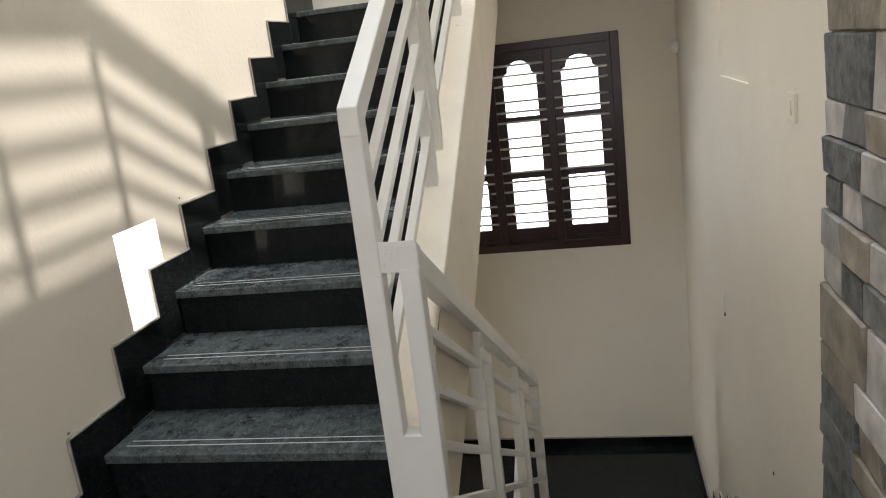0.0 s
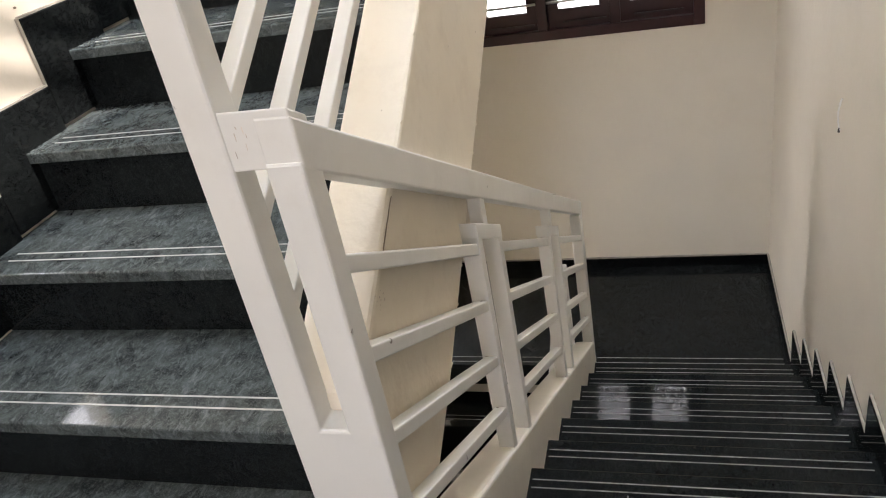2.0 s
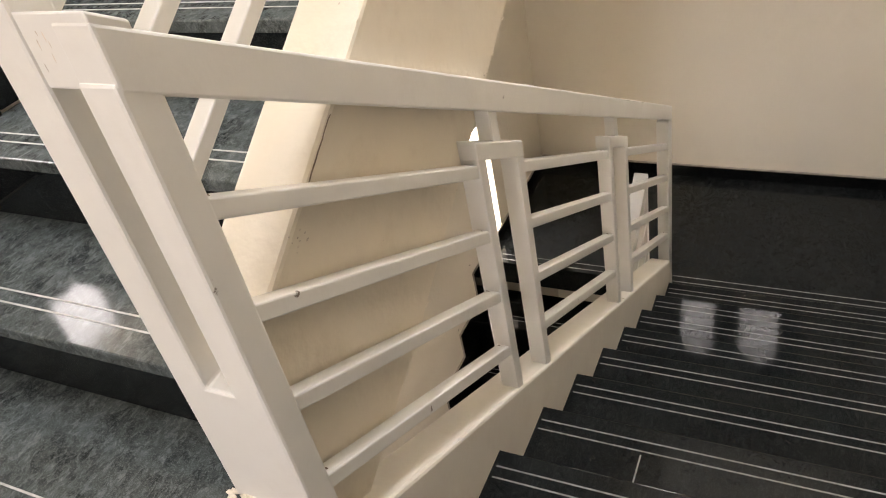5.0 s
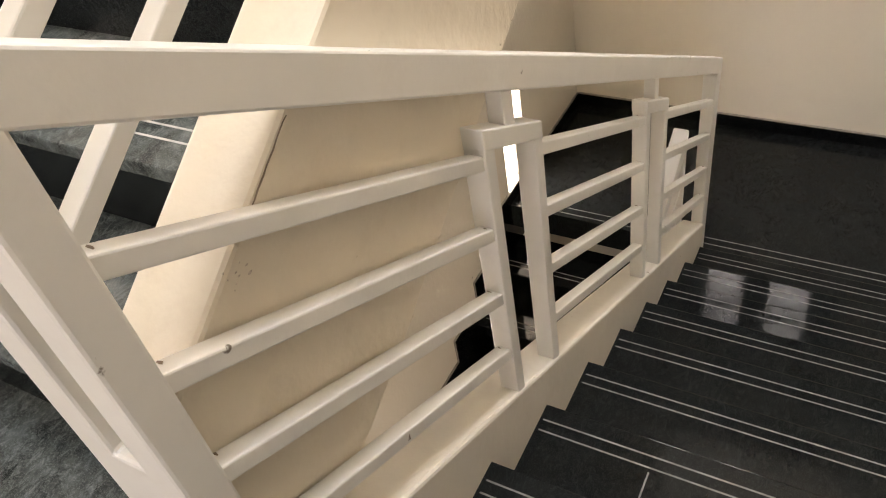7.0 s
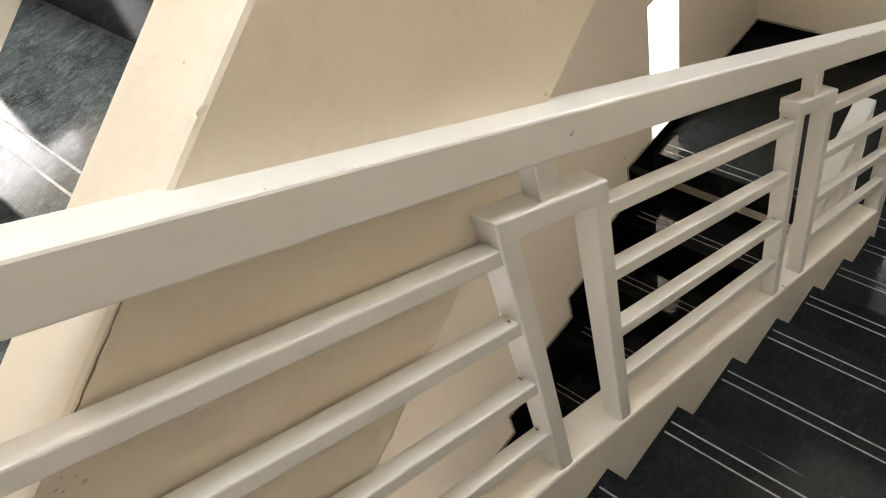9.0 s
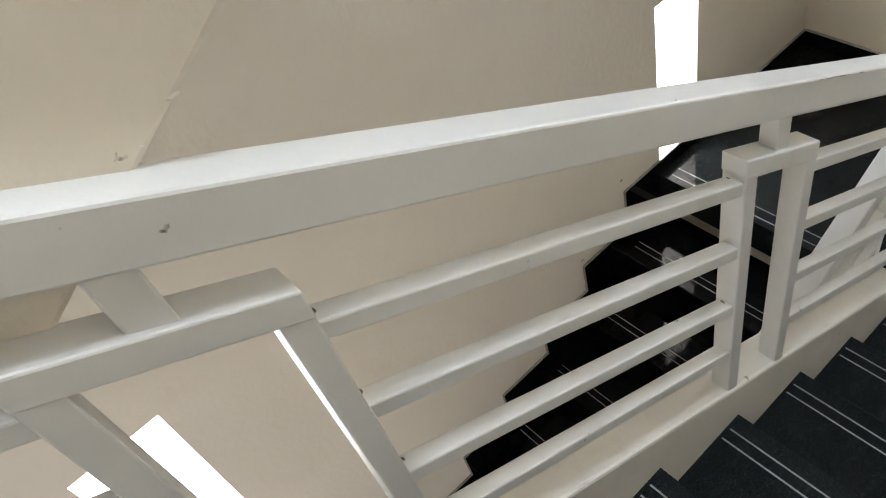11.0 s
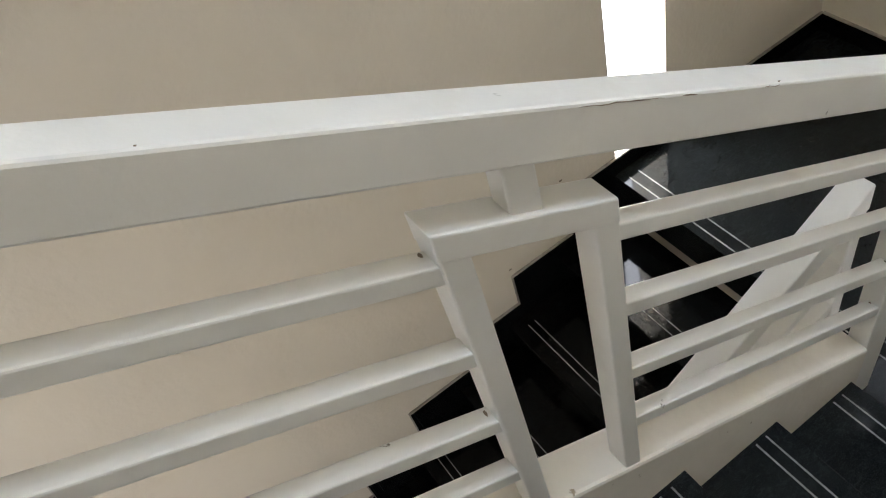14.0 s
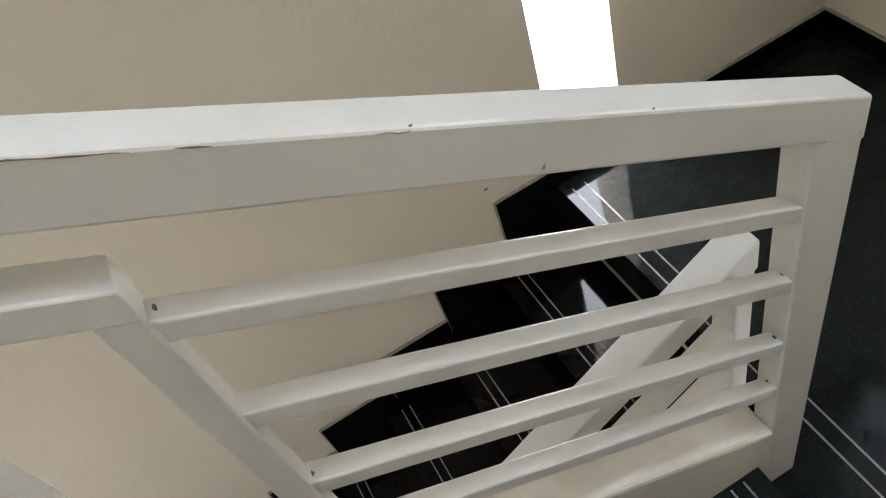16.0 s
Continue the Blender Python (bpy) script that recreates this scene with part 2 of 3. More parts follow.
setting("half_landing_upper", box(bmesh.new(), XL, XR, UP_Y + UP_T * 11, YF, TOP - 0.16, TOP), CREAM, "cream underside of the upper half landing", "landing")
tagged(link("backdrop", box(bmesh.new(), -4, 3, 9.0, 9.02, -3, 5), backdrop_mat), "bright hazy daylight outside the window", "backdrop", kind="backdrop")
tagged(link("backdrop", box(bmesh.new(), -4.02, -4.0, -1, 8, -6, 5), backdrop_mat), "bright hazy daylight outside the slits", "backdrop", kind="backdrop")


# ---- flights ----
def flight(name, label, count, edge, level, x0, x1, way, mat, riser_mat, strips):
    """way: +1 where the flight climbs with y, -1 where it climbs against y. edge(k), level(k): nosing and height of tread k."""
    root = thing(name, label, "stairs", kind="structure")
    for k in range(count):
        e, z = edge(k), level(k)
        back = edge(k + 1)
        y0, y1 = sorted((e - way * 0.012, back + way * 0.02))
        tread = part("tread", soften(box(bmesh.new(), x0, x1, y0, y1, z - 0.028, z), 0.004), mat, root)
        face = e + way * 0.012
        low = level(k - 1)
        r0, r1 = sorted((face, face + way * 0.02))
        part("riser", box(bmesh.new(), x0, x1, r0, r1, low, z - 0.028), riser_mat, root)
        if strips:
            for d in ((0.045, 0.076) if way > 0 else (0.032, 0.063)):
                s0, s1 = sorted((e + way * d, e + way * (d + 0.004)))
                part("inlay_strip", box(bmesh.new(), x0 + (0.055 if way > 0 else 0.012), x1 - 0.03, s0, s1, z - 0.002, z + 0.0008), STRIP if mat is TREAD else STRIP_DULL, tread, "pale inlaid line")
    return root


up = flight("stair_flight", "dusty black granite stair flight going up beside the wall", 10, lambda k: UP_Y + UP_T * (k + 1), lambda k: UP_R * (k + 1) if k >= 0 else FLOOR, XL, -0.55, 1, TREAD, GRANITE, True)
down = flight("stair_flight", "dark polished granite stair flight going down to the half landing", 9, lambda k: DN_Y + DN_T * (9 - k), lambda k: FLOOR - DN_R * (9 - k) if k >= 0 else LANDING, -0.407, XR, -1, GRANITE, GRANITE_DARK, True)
# darker granite copy: the shade under the landing is in its colour
low = flight("stair_flight", "polished granite stair flight below the half landing, toned darker for its shade", 11, lambda k: LO_Y - LO_T * (11 - k), lambda k: LANDING - LO_R * (11 - k) - (0.06 if k < 11 else 0), XL, -0.56, 1, GRANITE_DARK, GRANITE_DARK, True)
part("inlay_strip", box(bmesh.new(), XL + 0.055, XR - 0.03, LO_Y + 0.028, LO_Y + 0.033, LANDING - 0.002, LANDING + 0.0008), STRIP_DULL, low)
part("inlay_strip", box(bmesh.new(), XL + 0.055, XR - 0.03, LO_Y + 0.072, LO_Y + 0.077, LANDING - 0.002, LANDING + 0.0008), STRIP_DULL, low)


def wall_skirting(name, label, corners, x0, x1, mat):
    """One stepped tile a tread: (y0, y1, top, bottom) each, with a pale grout bead along the top."""
    root = thing(name, label, "skirting", kind="structure")
    for y0, y1, top, foot in corners:
        part("skirting_tile", soften(box(bmesh.new(), x0, x1, y0 + 0.001, y1 - 0.001, foot, top), 0.002, 1), mat, root)
        part("grout_bead", box(bmesh.new(), x0 + 0.002, x1 - 0.003, y0 + 0.001, y1 - 0.001, top, top + 0.005), MORTAR, root)
        if x0 > 0:
            part("grout_bead", box(bmesh.new(), x0 + 0.004, x1 - 0.002, y1 - 0.001, y1 + 0.004, top - 0.15, top + 0.002), MORTAR, root)
        if x0 < 0:
            part("grout_bead", box(bmesh.new(), x0 + 0.002, x1 - 0.004, y0 - 0.004, y0 + 0.001, top - 0.17, top + 0.002), MORTAR, root)
    return root


SK = 0.115
wall_skirting("skirting", "black granite stepped skirting up the wall", [(UP_Y + UP_T * k - 0.13, UP_Y + UP_T * (k + 1) - 0.13, UP_R * k + SK, UP_R * k - 0.16) for k in range(1, 12)], XL, XL + 0.014, GRANITE)
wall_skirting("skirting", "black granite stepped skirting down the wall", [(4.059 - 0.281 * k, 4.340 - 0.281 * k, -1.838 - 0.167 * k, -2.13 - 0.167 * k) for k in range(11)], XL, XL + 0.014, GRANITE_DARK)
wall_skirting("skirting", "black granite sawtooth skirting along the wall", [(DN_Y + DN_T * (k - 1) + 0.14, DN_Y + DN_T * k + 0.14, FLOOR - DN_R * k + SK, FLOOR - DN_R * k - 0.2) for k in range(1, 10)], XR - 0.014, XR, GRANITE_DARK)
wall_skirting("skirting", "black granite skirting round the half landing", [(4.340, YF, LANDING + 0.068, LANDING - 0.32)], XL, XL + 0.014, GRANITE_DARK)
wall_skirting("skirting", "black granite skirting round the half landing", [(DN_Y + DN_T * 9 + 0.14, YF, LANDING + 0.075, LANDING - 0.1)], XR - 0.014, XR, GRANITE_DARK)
root = thing("skirting", "black granite skirting round the half landing", "skirting", kind="structure")
part("skirting_tile", box(bmesh.new(), XL + 0.014, XR - 0.014, YF - 0.014, YF, LANDING - 0.1, LANDING + 0.07), GRANITE_DARK, root)
part("grout_bead", box(bmesh.new(), XL + 0.014, XR - 0.014, YF - 0.010, YF, LANDING + 0.07, LANDING + 0.077), MORTAR, root)


# sloped concrete slabs and the curbs that carry the railings
def slab(name, label, outline, x0, x1, mat, soft=0.008):
    return setting(name, soften(prism(bmesh.new(), outline, x0, x1), soft), mat, label, "stair slab")


slab("stair_string_up", "cream plastered side of the rising stair slab",
     [(1.86, curb_up(1.86)), (4.6, curb_up(4.6)), (4.6, soffit_up(4.6)), (2.25, soffit_up(2.25)), (1.86, -0.06)], -0.575, -0.45, CREAM_ROUGH)
slab("stair_soffit_up", "cream plastered underside of the rising stair",
     [(1.64, 0.0), (4.46, 1.70 - 0.03), (4.46, soffit_up(4.46) + 0.004), (2.25, soffit_up(2.25) + 0.004), (1.64, -0.12)], XL, -0.575, CREAM)
slab("stair_curb_down", "cream plastered curb of the descending stair",
     [(1.86, curb_down(1.86)), (4.40, curb_down(4.40)), (4.40, LANDING), (4.40, LANDING - 0.15), (1.86, -0.45)], -0.50, -0.404, CURB)
slab("stair_soffit_down", "cream plastered underside of the descending stair",
     [(1.64, FLOOR - 0.24), (1.75, FLOOR - 0.24), (4.42, LANDING - 0.04), (4.42, LANDING - 0.15), (4.0, LANDING - 0.15), (1.64, -0.45)], -0.402, XR, CREAM)
slab("stair_curb_lower", "cream plastered curb of the lower stair",
     [(4.40, LANDING + 0.10), (4.40, LANDING - 0.3), (1.6, LANDING - 2.0), (1.6, LANDING - 1.66)], -0.58, -0.50, CURB)


# ---- railings ----
def sloped(bm, line, y0, y1, top, bottom, x0, x1):
    return prism(bm, [(y0, line(y0) - top), (y1, line(y1) - top), (y1, line(y1) - bottom), (y0, line(y0) - bottom)], x0, x1)


def railing(label, rail, bars, curb, y0, y1, frames, x0, x1, bar_ends):
    """Top rail, four sloped bars between the posts and upright frames, each hung by a stub."""
    root = thing("railing", label, "railing", group="stair railings")
    part("top_rail", soften(sloped(bmesh.new(), rail, y0, y1, 0, 0.073, x0, x1), 0.004), WHITE, root)
    stops = [bar_ends[0]]
    for f0, f1 in frames:
        stops += [f0, f1]
    stops.append(bar_ends[1])
    for b in bars:
        for a, c in zip(stops[::2], stops[1::2]):
            part("bar", soften(sloped(bmesh.new(), b, a - 0.003, c + 0.003, 0.025, 0.057, x0 + 0.019, x1 - 0.004), 0.003), WHITE, root)
    for f0, f1 in frames:
        fr = lambda y: rail(y) - 0.143
        w = 0.035
        for a in (f0, f1 - w):
            part("frame_leg", soften(prism(bmesh.new(), [(a, fr(a) - 0.01), (a + w, fr(a + w) - 0.01), (a + w, curb(a + w) - 0.02), (a, curb(a) - 0.02)], x0 + 0.010, x1 + 0.001), 0.003), WHITE, root)
        part("frame_head", soften(sloped(bmesh.new(), fr, f0 - 0.001, f1 + 0.001, 0, 0.043, x0 + 0.008, x1 + 0.002), 0.003), WHITE, root)
        m = (f0 + f1) / 2
        part("stub", soften(prism(bmesh.new(), [(m - 0.02, rail(m - 0.02) - 0.06), (m + 0.02, rail(m + 0.02) - 0.06), (m + 0.02, fr(m + 0.02) - 0.003), (m - 0.02, fr(m - 0.02) - 0.003)], x0 + 0.014, x1 - 0.006), 0.003), WHITE, root)
    return root


def line(ya, za, yb, zb):
    return lambda y: za + (zb - za) * (y - ya) / (yb - ya)


down_bars = [line(1.871, a, 4.395, b) for a, b in ((0.740, -0.703), (0.577, -0.870), (0.406, -1.046), (0.228, -1.203))]
rail_d = railing("cream-white painted metal railing of the descending stair", rail_down, down_bars, curb_down, 1.815, 4.485, [(2.534, 2.763), (3.468, 3.692)], -0.464, -0.410, (1.86, 4.40))
part("post", soften(box(bmesh.new(), -0.463, -0.411, 4.40, 4.482, LANDING, rail_down(4.46) - 0.05), 0.004), WHITE, rail_d)
up_bars = [(lambda y, d=d: rail_up(y) - d) for d in (0.19, 0.345, 0.50, 0.655)]
rail_u = railing("cream-white painted metal railing of the rising stair", rail_up, up_bars, curb_up, 1.808, 4.5, [(2.63, 2.83), (3.58, 3.78)], -0.562, -0.510, (1.86, 4.45))
part("post", soften(box(bmesh.new(), -0.562, -0.510, 4.45, 4.50, curb_up(4.45) - 0.1, rail_up(4.47) - 0.03), 0.004), WHITE, rail_u)
# the double newel: two posts on one plinth, tied by a short block
newel = thing("newel_post", "cream-white double newel post with a slot between its legs", "newel post", group="stair railings")
bm = bmesh.new()
outline = [(-0.565, -0.10), (-0.565, 1.275), (-0.509, 1.275), (-0.509, 0.43), (-0.464, 0.43), (-0.464, 0.886), (-0.411, 0.886), (-0.411, -0.10)]
front = [bm.verts.new((x, 1.812, z)) for x, z in outline]
rear = [bm.verts.new((x, 1.866, z)) for x, z in outline]
bm.faces.new(front), bm.faces.new(rear[::-1])
for i in range(8):
    bm.faces.new((front[i], rear[i], rear[(i + 1) % 8], front[(i + 1) % 8]))
part("forked_post", soften(bm, 0.005), WHITE, newel)
part("tie_block", soften(prism(bmesh.new(), [(1.816, 0.958), (1.862, 0.930), (1.862, 0.876), (1.816, 0.876)], -0.512, -0.412), 0.003), WHITE, newel)

low_bars = [(lambda y, d=d: rail_low(y) - d) for d in (0.19, 0.345, 0.50, 0.655)]
rail_l = railing("cream-white painted metal railing of the lower stair", rail_low, low_bars, lambda y: LANDING + 0.10 - 0.6 * (4.42 - y), 1.7, 4.428, [(2.9, 3.12), (3.80, 4.02)], -0.574, -0.508, (1.72, 4.385))
part("post", soften(box(bmesh.new(), -0.570, -0.510, 4.385, 4.424, LANDING - 0.05, rail_low(4.40) - 0.05), 0.004), WHITE, rail_l)

# unseen guard railing of the floor above, thin and low, shading the wall
guard = thing("railing", "cream-white guard railing of the floor above", "railing", group="stair railings")
GX0, GX1, GZ = -0.46, -0.446, 1.655
part("top_rail", box(bmesh.new(), GX0, GX1, YB, 2.31, 1.56 + GZ, 1.75 + GZ), WHITE, guard)
for b in (1.425, 1.265, 1.115, 0.97):
    part("bar", box(bmesh.new(), GX0, GX1, YB, 2.29, b + GZ - 0.02, b + GZ + 0.02), WHITE, guard)
for y in (2.29, 1.79, 1.0):
    part("post", box(bmesh.new(), GX0, GX1, y - 0.02, y + 0.025, 0.7 + GZ, 1.62 + GZ), WHITE, guard)
g = lambda y: 1.72 + GZ - 0.50 * (y - 2.28)
part("top_rail", sloped(bmesh.new(), g, 2.31, 3.3, 0.0, 0.17, GX0, GX1), WHITE, guard)
for d in (0.28, 0.43, 0.58, 0.73):
    part("bar", sloped(bmesh.new(), g, 2.31, 3.3, d, d + 0.04, GX0, GX1), WHITE, guard)
part("post", box(bmesh.new(), GX0, GX1, 2.88, 3.0, 0.5 + GZ, 1.4 + GZ), WHITE, guard)
# added blocker, out of view: keeps sun off the wall under the bars' shade
setting("landing_above", box(bmesh.new(), -0.46, -0.43, YB, 2.31, 0.45 + GZ, 0.89 + GZ), CREAM, "unseen cream strip added to block sun below the guard railing", "landing")
# added blocker, out of view: shades the wall over the rail's shadow
setting("roof_beam", box(bmesh.new(), -0.46, -0.41, YB, 2.31, 1.76 + GZ, ROOF), CREAM, "unseen cream panel added to block sun above the guard railing", "beam")

# ---- window ----
win = thing("window_1", "maroon wooden three-leaf window with arched panes and grille bars", "window", kind="structure")
X0, X1, Z0, Z1 = WIN
YW = YF - 0.012
for a, b, c, d in ((X0, X0 + 0.06, Z0, Z1), (X1 - 0.06, X1, Z0, Z1), (X0 + 0.06, X1 - 0.06, Z0, Z0 + 0.06), (X0 + 0.06, X1 - 0.06, Z1 - 0.06, Z1)):
    part("window_frame", soften(box(bmesh.new(), a, b, YW, YW + 0.09, c, d), 0.004), MAROON, win)
for x in (-0.255, -0.672):
    part("mullion", soften(box(bmesh.new(), x - 0.03, x + 0.03, YW, YW + 0.09, Z0 + 0.06, Z1 - 0.06), 0.004), MAROON, win)
BARS_Z = (1.262, 1.191, 1.120, 1.010, 0.936, 0.864, 0.750, 0.679, 0.614, 0.504, 0.434, 0.362, 0.263, 0.198, 0.128)
for p0, p1, l0, l1 in ((-0.168, 0.084, -0.225, 0.175), (-0.577, -0.343, -0.642, -0.285), (-1.005, -0.763, -1.10, -0.702)):
    leaf = part("leaf", bmesh.new(), MAROON, win)
    bm = bmesh.new()
    ys = YW + 0.035, YW + 0.07
    box(bm, l0, p0, *ys, Z0 + 0.06, Z1 - 0.06)
    box(bm, p1, l1, *ys, Z0 + 0.06, Z1 - 0.06)
    box(bm, p0, p1, *ys, Z0 + 0.06, 0.082)
    box(bm, p0, p1, *ys, 0.454, 0.497)
    box(bm, p0, p1, *ys, 0.858, 0.899)
    mid, half = (p0 + p1) / 2, (p1 - p0) / 2
    arch = [(p0, 1.192)] + [(mid - half * 0.72 * math.cos(a), 1.208 + 0.08 * math.sin(a) ** 0.8) for a in np.linspace(0, math.pi, 11)] + [(p1, 1.192)]
    for (xa, za), (xb, zb) in zip(arch, arch[1:]):
        if xb - xa > 1e-4:
            f = [bm.verts.new(v) for v in ((xa, ys[0], za), (xb, ys[0], zb), (xb, ys[0], Z1 - 0.06), (xa, ys[0], Z1 - 0.06))]
            h = [bm.verts.new(v) for v in ((xa, ys[1], za), (xb, ys[1], zb), (xb, ys[1], Z1 - 0.06), (xa, ys[1], Z1 - 0.06))]
            bm.faces.new(f), bm.faces.new(h[::-1]), bm.faces.new((f[0], h[0], h[1], f[1]))
    bmesh.ops.recalc_face_normals(bm, faces=bm.faces)
    bm.to_mesh(leaf.data)
    bm.free()
    for a, b in ((0.081, 0.468), (0.50, 0.875), (0.906, 1.31)):
        pane = part("pane", box(bmesh.new(), p0 - 0.005, p1 + 0.005, YW + 0.05, YW + 0.054, a, b), glass, leaf, "bright frosted glass")
        pane.visible_shadow = False
    for z in BARS_Z:
        bm = bmesh.new()
        bmesh.ops.create_cone(bm, cap_ends=True, segments=8, radius1=0.008, radius2=0.008, depth=p1 - p0 + 0.13, matrix=pose(mid, YW + 0.022, z, 0, 90, 0))
        part("grille_bar", bm, BAR_PAINT, win, "thin pale grille bar")
    for z in (0.33, 1.03):
        bm = bmesh.new()
        box(bm, p1 + 0.012, p1 + 0.022, YW + 0.012, YW + 0.036, z, z + 0.07)
        box(bm, p1 + 0.012, p1 + 0.04, YW + 0.012, YW + 0.02, z - 0.01, z)
        part("hook", bm, STEEL, leaf, "dark iron window hook")
    bm = bmesh.new()
    box(bm, p0 + 0.02, p1 + 0.04, YW + 0.02, YW + 0.028, 0.005, 0.013)
    part("stay_bar", bm, STEEL, leaf, "iron stay bar")

# ---- things on the east wall ----
sw = thing("light_switch", "small cream-painted plastic switch on the cream wall", "switch")
part("plate", soften(box(bmesh.new(), XR - 0.01, XR, 2.40, 2.49, 1.08, 1.165), 0.003), CREAM, sw)
part("rocker", soften(box(bmesh.new(), XR - 0.015, XR - 0.009, 2.43, 2.46, 1.10, 1.145), 0.002), CREAM, sw)
bm = bmesh.new()
bmesh.ops.create_uvsphere(bm, u_segments=16, v_segments=10, radius=0.042, matrix=pose(XR - 0.02, 5.50, 1.26))
for v in bm.verts:
    v.co.x = min(v.co.x, XR)
tagged(link("wall_lamp", bm, PLASTIC), "small round white lamp in the wall corner", "wall lamp")

# stone cladding, piece by piece
clad = thing("stone_cladding", "rough grey and tan stone cladding on the landing wall", "stone cladding", kind="structure")
part("mortar_bed", box(bmesh.new(), XR - 0.012, XR, -0.2, 2.03, FLOOR, 2.6), MORTAR, clad)
rng = random.Random(4)
z = FLOOR
while z < 2.4:
    h = rng.choice((0.075, 0.085, 0.095, 0.155))
    y = 2.03 + rng.uniform(-0.006, 0.006)
    while y > 0.6:
        w = rng.uniform(0.12, 0.3) if h < 0.1 else rng.uniform(0.2, 0.38)
        out = rng.uniform(0.022, 0.04)
        bm = soften(box(bmesh.new(), XR - out, XR - 0.01, y - w + 0.004, y - 0.001, z + 0.002, z + h - 0.002), 0.004, 1)
        for v in bm.verts:
            if v.co.x < XR - 0.012:
                v.co.x += rng.uniform(-0.004, 0.004)
        part("stone", bm, rng.choice(STONES), clad)
        y -= w
    z += h


# ---- small marks ----
def blob(bm, x, y, z, rx, ry, rz, seed):
    r = random.Random(seed)
    made = bmesh.ops.create_icosphere(bm, subdivisions=1, radius=1.0)
    for v in made["verts"]:
        k = r.uniform(0.6, 1.25)
        v.co = Vector((x + v.co.x * rx * k, y + v.co.y * ry * k, z + v.co.z * rz * k))
    return bm


RUST = material("brown_weld_scar", (0.2, 0.155, 0.11), 0.8, 0.4, 60, 0.001, 200)
rng = random.Random(11)
for i, b in enumerate(down_bars):
    for y in (1.878, 2.525, 2.768, 3.460, 3.697, 4.394):
        if rng.random() < 0.75:
            part("weld_scar", blob(bmesh.new(), rng.uniform(-0.44, -0.425), y, b(y) - 0.026, 0.006, 0.004, 0.002, i * 10 + int(y * 3)), RUST, rail_d, "small brown weld scar")
for y in (2.30, 3.30, 3.95, 4.18):
    part("paint_nick", blob(bmesh.new(), -0.4115 + rng.uniform(-0.004, 0.001), y, rail_down(y) - 0.001, 0.0014, rng.uniform(0.002, 0.004), 0.0008, int(y * 100)), RUST, rail_d, "chipped paint nick on the rail edge")
bm = bmesh.new()
for i in range(26):
    blob(bm, rng.uniform(-0.585, -0.43), rng.uniform(1.795, 1.815), 0.17 + rng.uniform(0, 0.006), 0.010, 0.006, 0.005, i)
tagged(part("plaster_lumps", bm, CREAM_ROUGH, newel, "rough plaster lumps at the foot of the post"), kind="stuff")
for y, z in ((2.80, -0.28),):
    bm = bmesh.new()
    bmesh.ops.create_cone(bm, cap_ends=True, segments=10, radius1=0.008, radius2=0.006, depth=0.004, matrix=pose(XR - 0.001, y, z, 0, 90, 0))
    tagged(link("wall_plug", bm, STEEL), "small dark plug hole in the cream wall", "wall plug", kind="structure")
rough = random.Random(5)
crumbs = bmesh.new()
for i in range(34):
    y = rough.uniform(1.9, 3.0)
    blob(crumbs, -0.4505, y, soffit_up(max(y, 2.25)) + rough.uniform(0.0, 0.012), 0.0012, rough.uniform(0.004, 0.010), 0.0025, i)
for i in range(24):
    y = rough.uniform(1.9, 2.9)
    blob(crumbs, -0.4515, y, curb_up(y) - rough.uniform(0.002, 0.02), 0.0012, rough.uniform(0.005, 0.012), 0.003, i + 90)
tagged(link("plaster_crumbs", crumbs, CREAM_ROUGH), "chipped uneven plaster along the stair edge", "plaster crumbs", kind="stuff")
# dark hairline where the paint has parted along the rail's edge and the stair edge
def crack(name, line, x, spans, thick, host, label, seed):
    r = random.Random(seed)
    for y0, y1 in spans:
        count = max(3, int((y1 - y0) / 0.009))
        top, foot = [], []
        for k in range(count + 1):
            y = y0 + (y1 - y0) * k / count
            z = line(y) + r.uniform(-0.7, 0.7) * thick
            w = thick * r.uniform(0.15, 0.6) * min(1.0, 4.0 * k * (count - k) / count ** 2 + 0.1)
            top.append((y, z + w))
            foot.append((y, z - w))
        part(name, prism(bmesh.new(), top + foot[::-1], x - 0.0012, x + 0.0006), RUST, host, label)


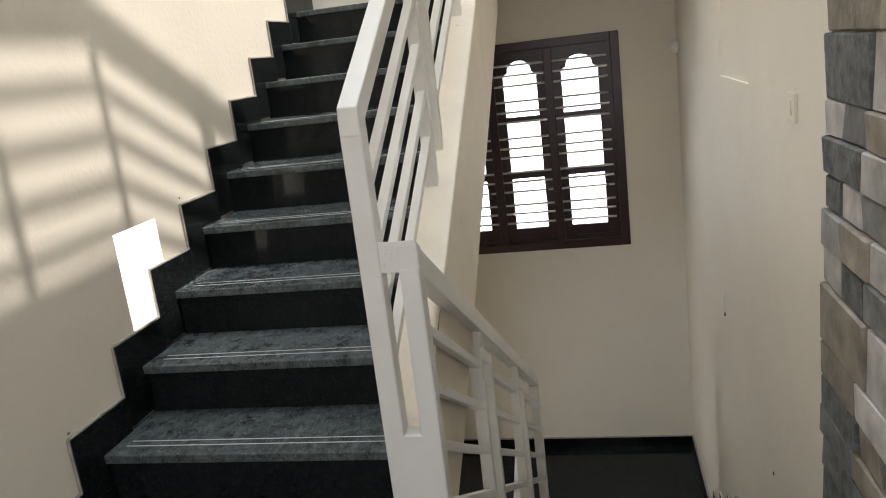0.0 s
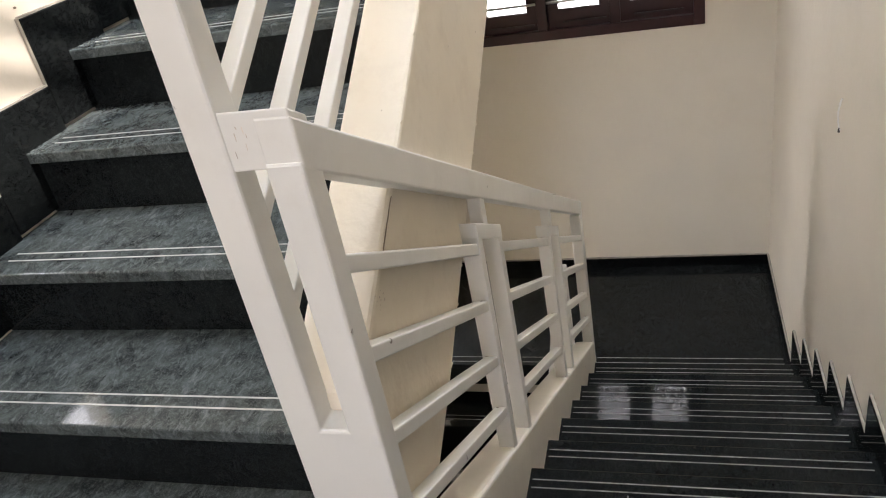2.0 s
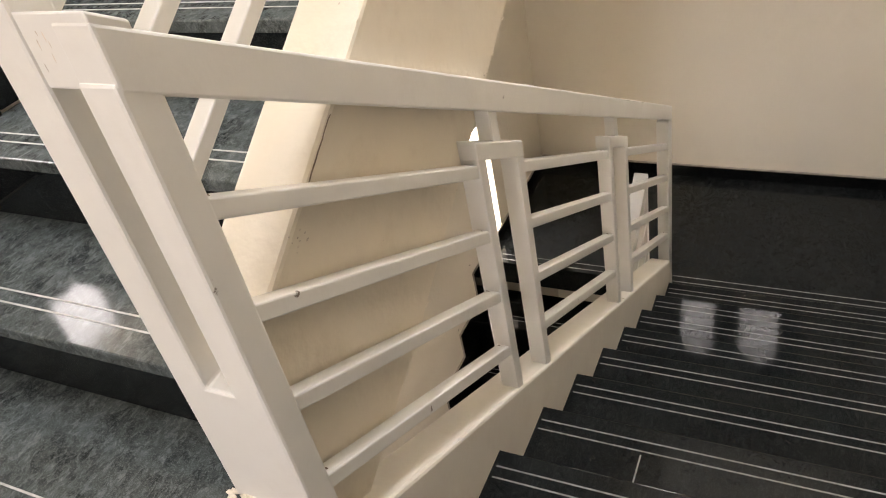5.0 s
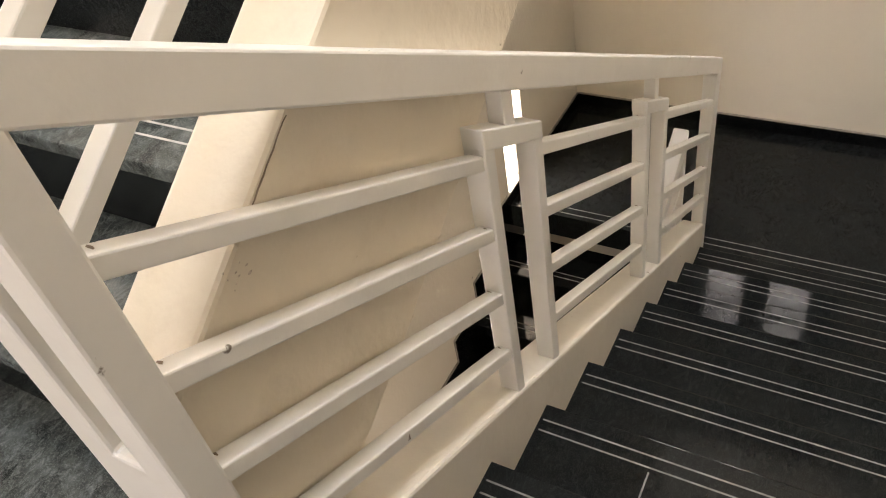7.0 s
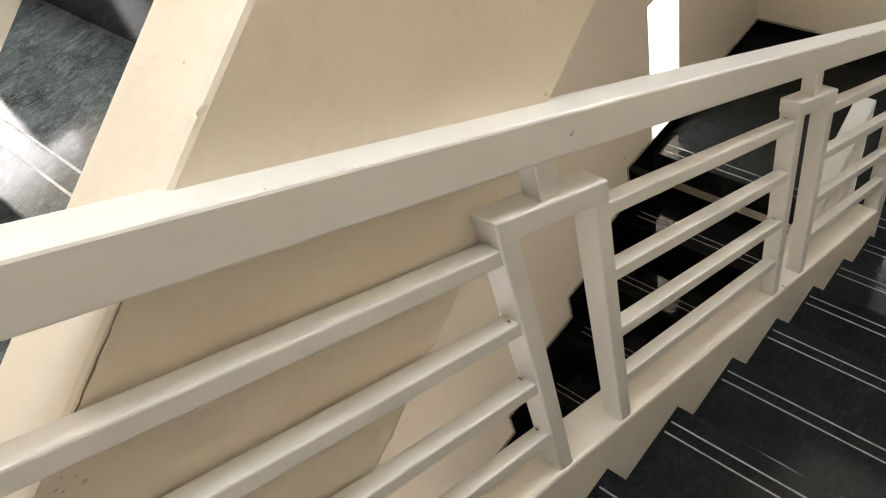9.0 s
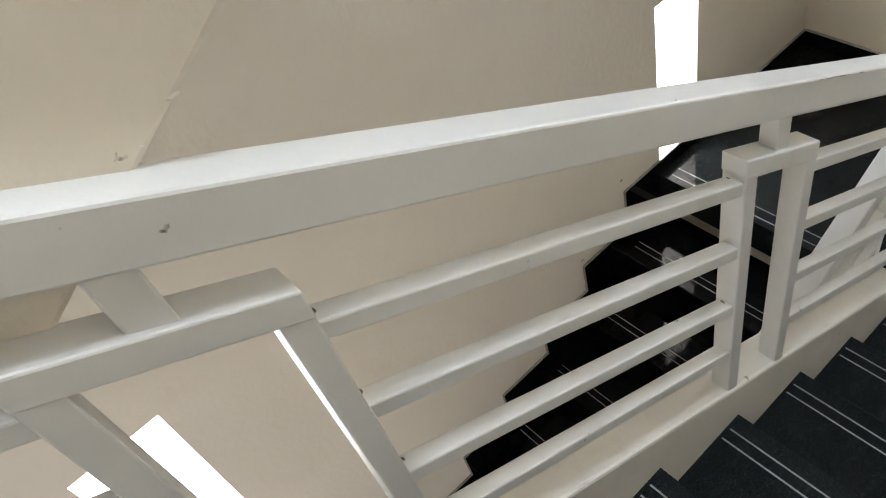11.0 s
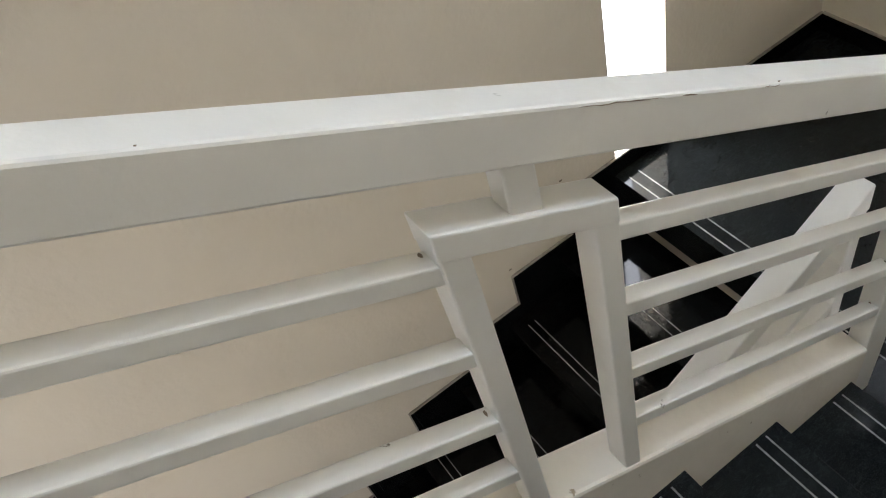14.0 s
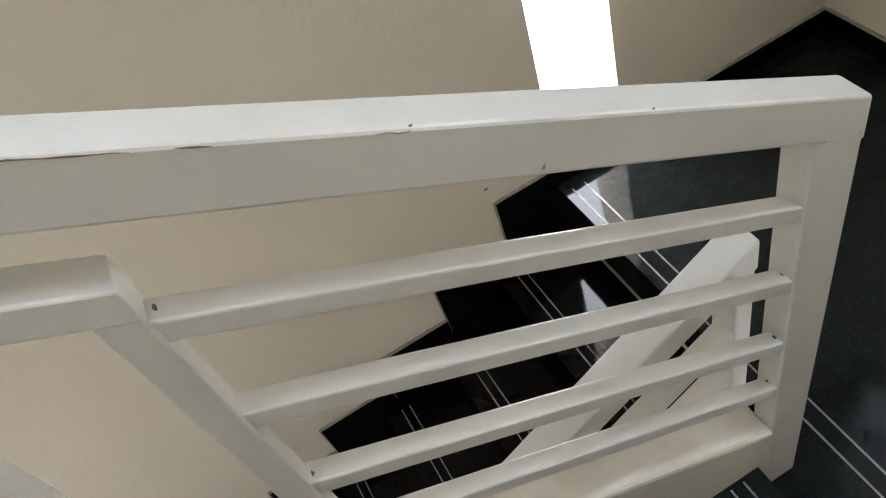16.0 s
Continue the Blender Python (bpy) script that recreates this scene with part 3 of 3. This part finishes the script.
FAINT = material("faint_brown_scuff", (0.53, 0.46, 0.38), 0.8, 0.35, 90, 0.0005, 200)
crack("paint_crack", lambda y: rail_down(y) - 0.0042, -0.4100, [(3.655, 3.765), (3.79, 3.812), (3.922, 3.95)], 0.0013, rail_d, "dark crack in the paint of the rail", 3)
crack("plaster_crack", lambda y: curb_up(y) - 0.006, -0.4500, [(2.062, 2.17)], 0.0017, bpy.data.objects["stair_string_up"], "dark crack along the plaster edge", 6)
bm = bmesh.new()
for k in range(9):
    blob(bm, -0.4500, 2.02 + rough.gauss(0, 0.014), 0.545 + rough.gauss(0, 0.018), 0.0009, rough.uniform(0.001, 0.004), rough.uniform(0.001, 0.0025), k + 500)
part("plaster_pocks", bm, FAINT, bpy.data.objects["stair_string_up"], "brown pock marks in the plaster")
# scuffs on the paint of the tie block
for k in range(9):
    part("scuff", blob(bmesh.new(), -0.499 + 0.0085 * k * rough.uniform(0.5, 1.0), 1.8162, 0.918 + rough.uniform(-0.02, 0.022), 0.0010, 0.0005, rough.uniform(0.004, 0.014), k + 700), FAINT, newel, "faint brown scuff in the paint")
# cross joint in one tread and a drip of white paint
part("tread_joint", box(bmesh.new(), -0.120, -0.116, 2.385, 2.568, FLOOR - 3 * DN_R - 0.002, FLOOR - 3 * DN_R + 0.0008), STRIP_DULL, down, "pale joint between two slabs")
part("paint_drip", blob(bmesh.new(), -0.258, 2.69, FLOOR - 4 * DN_R + 0.001, 0.006, 0.004, 0.001, 41), STRIP, down, "drip of white paint")
SMEAR = material("dark_wall_smear", (0.13, 0.09, 0.06), 0.9, 0.4, 80, 0, 200)
for i, (y, z) in enumerate(((4.36, -1.70), (4.33, -1.55), (4.10, -1.86), (4.06, -1.80), (3.80, -2.03), (3.54, -2.18), (2.63, 0.99), (2.06, 0.47), (1.79, 0.47))):
    part("smear", blob(bmesh.new(), XL + 0.001, y, z, 0.0012, 0.008, 0.004, i + 300), SMEAR, bpy.data.objects["wall_west"], "dark smear on the wall")

bm = bmesh.new()
for i in range(7):
    a = i / 6
    bmesh.ops.create_cone(bm, cap_ends=True, segments=6, radius1=0.003, radius2=0.003, depth=0.02,
                          matrix=pose(XR - 0.006 - 0.006 * math.sin(a * math.pi), 3.83, 0.10 - 0.10 * a, 0, 20 - 40 * a, 0))
wire = tagged(link("cable_stub", bm, PLASTIC), "short white cable stub hanging from the cream wall", "cable")
bm = bmesh.new()
bmesh.ops.create_cone(bm, cap_ends=True, segments=8, radius1=0.004, radius2=0.003, depth=0.018, matrix=pose(XR - 0.006, 3.83, -0.008))
part("cable_tip", bm, STEEL, wire, "black cable tip")
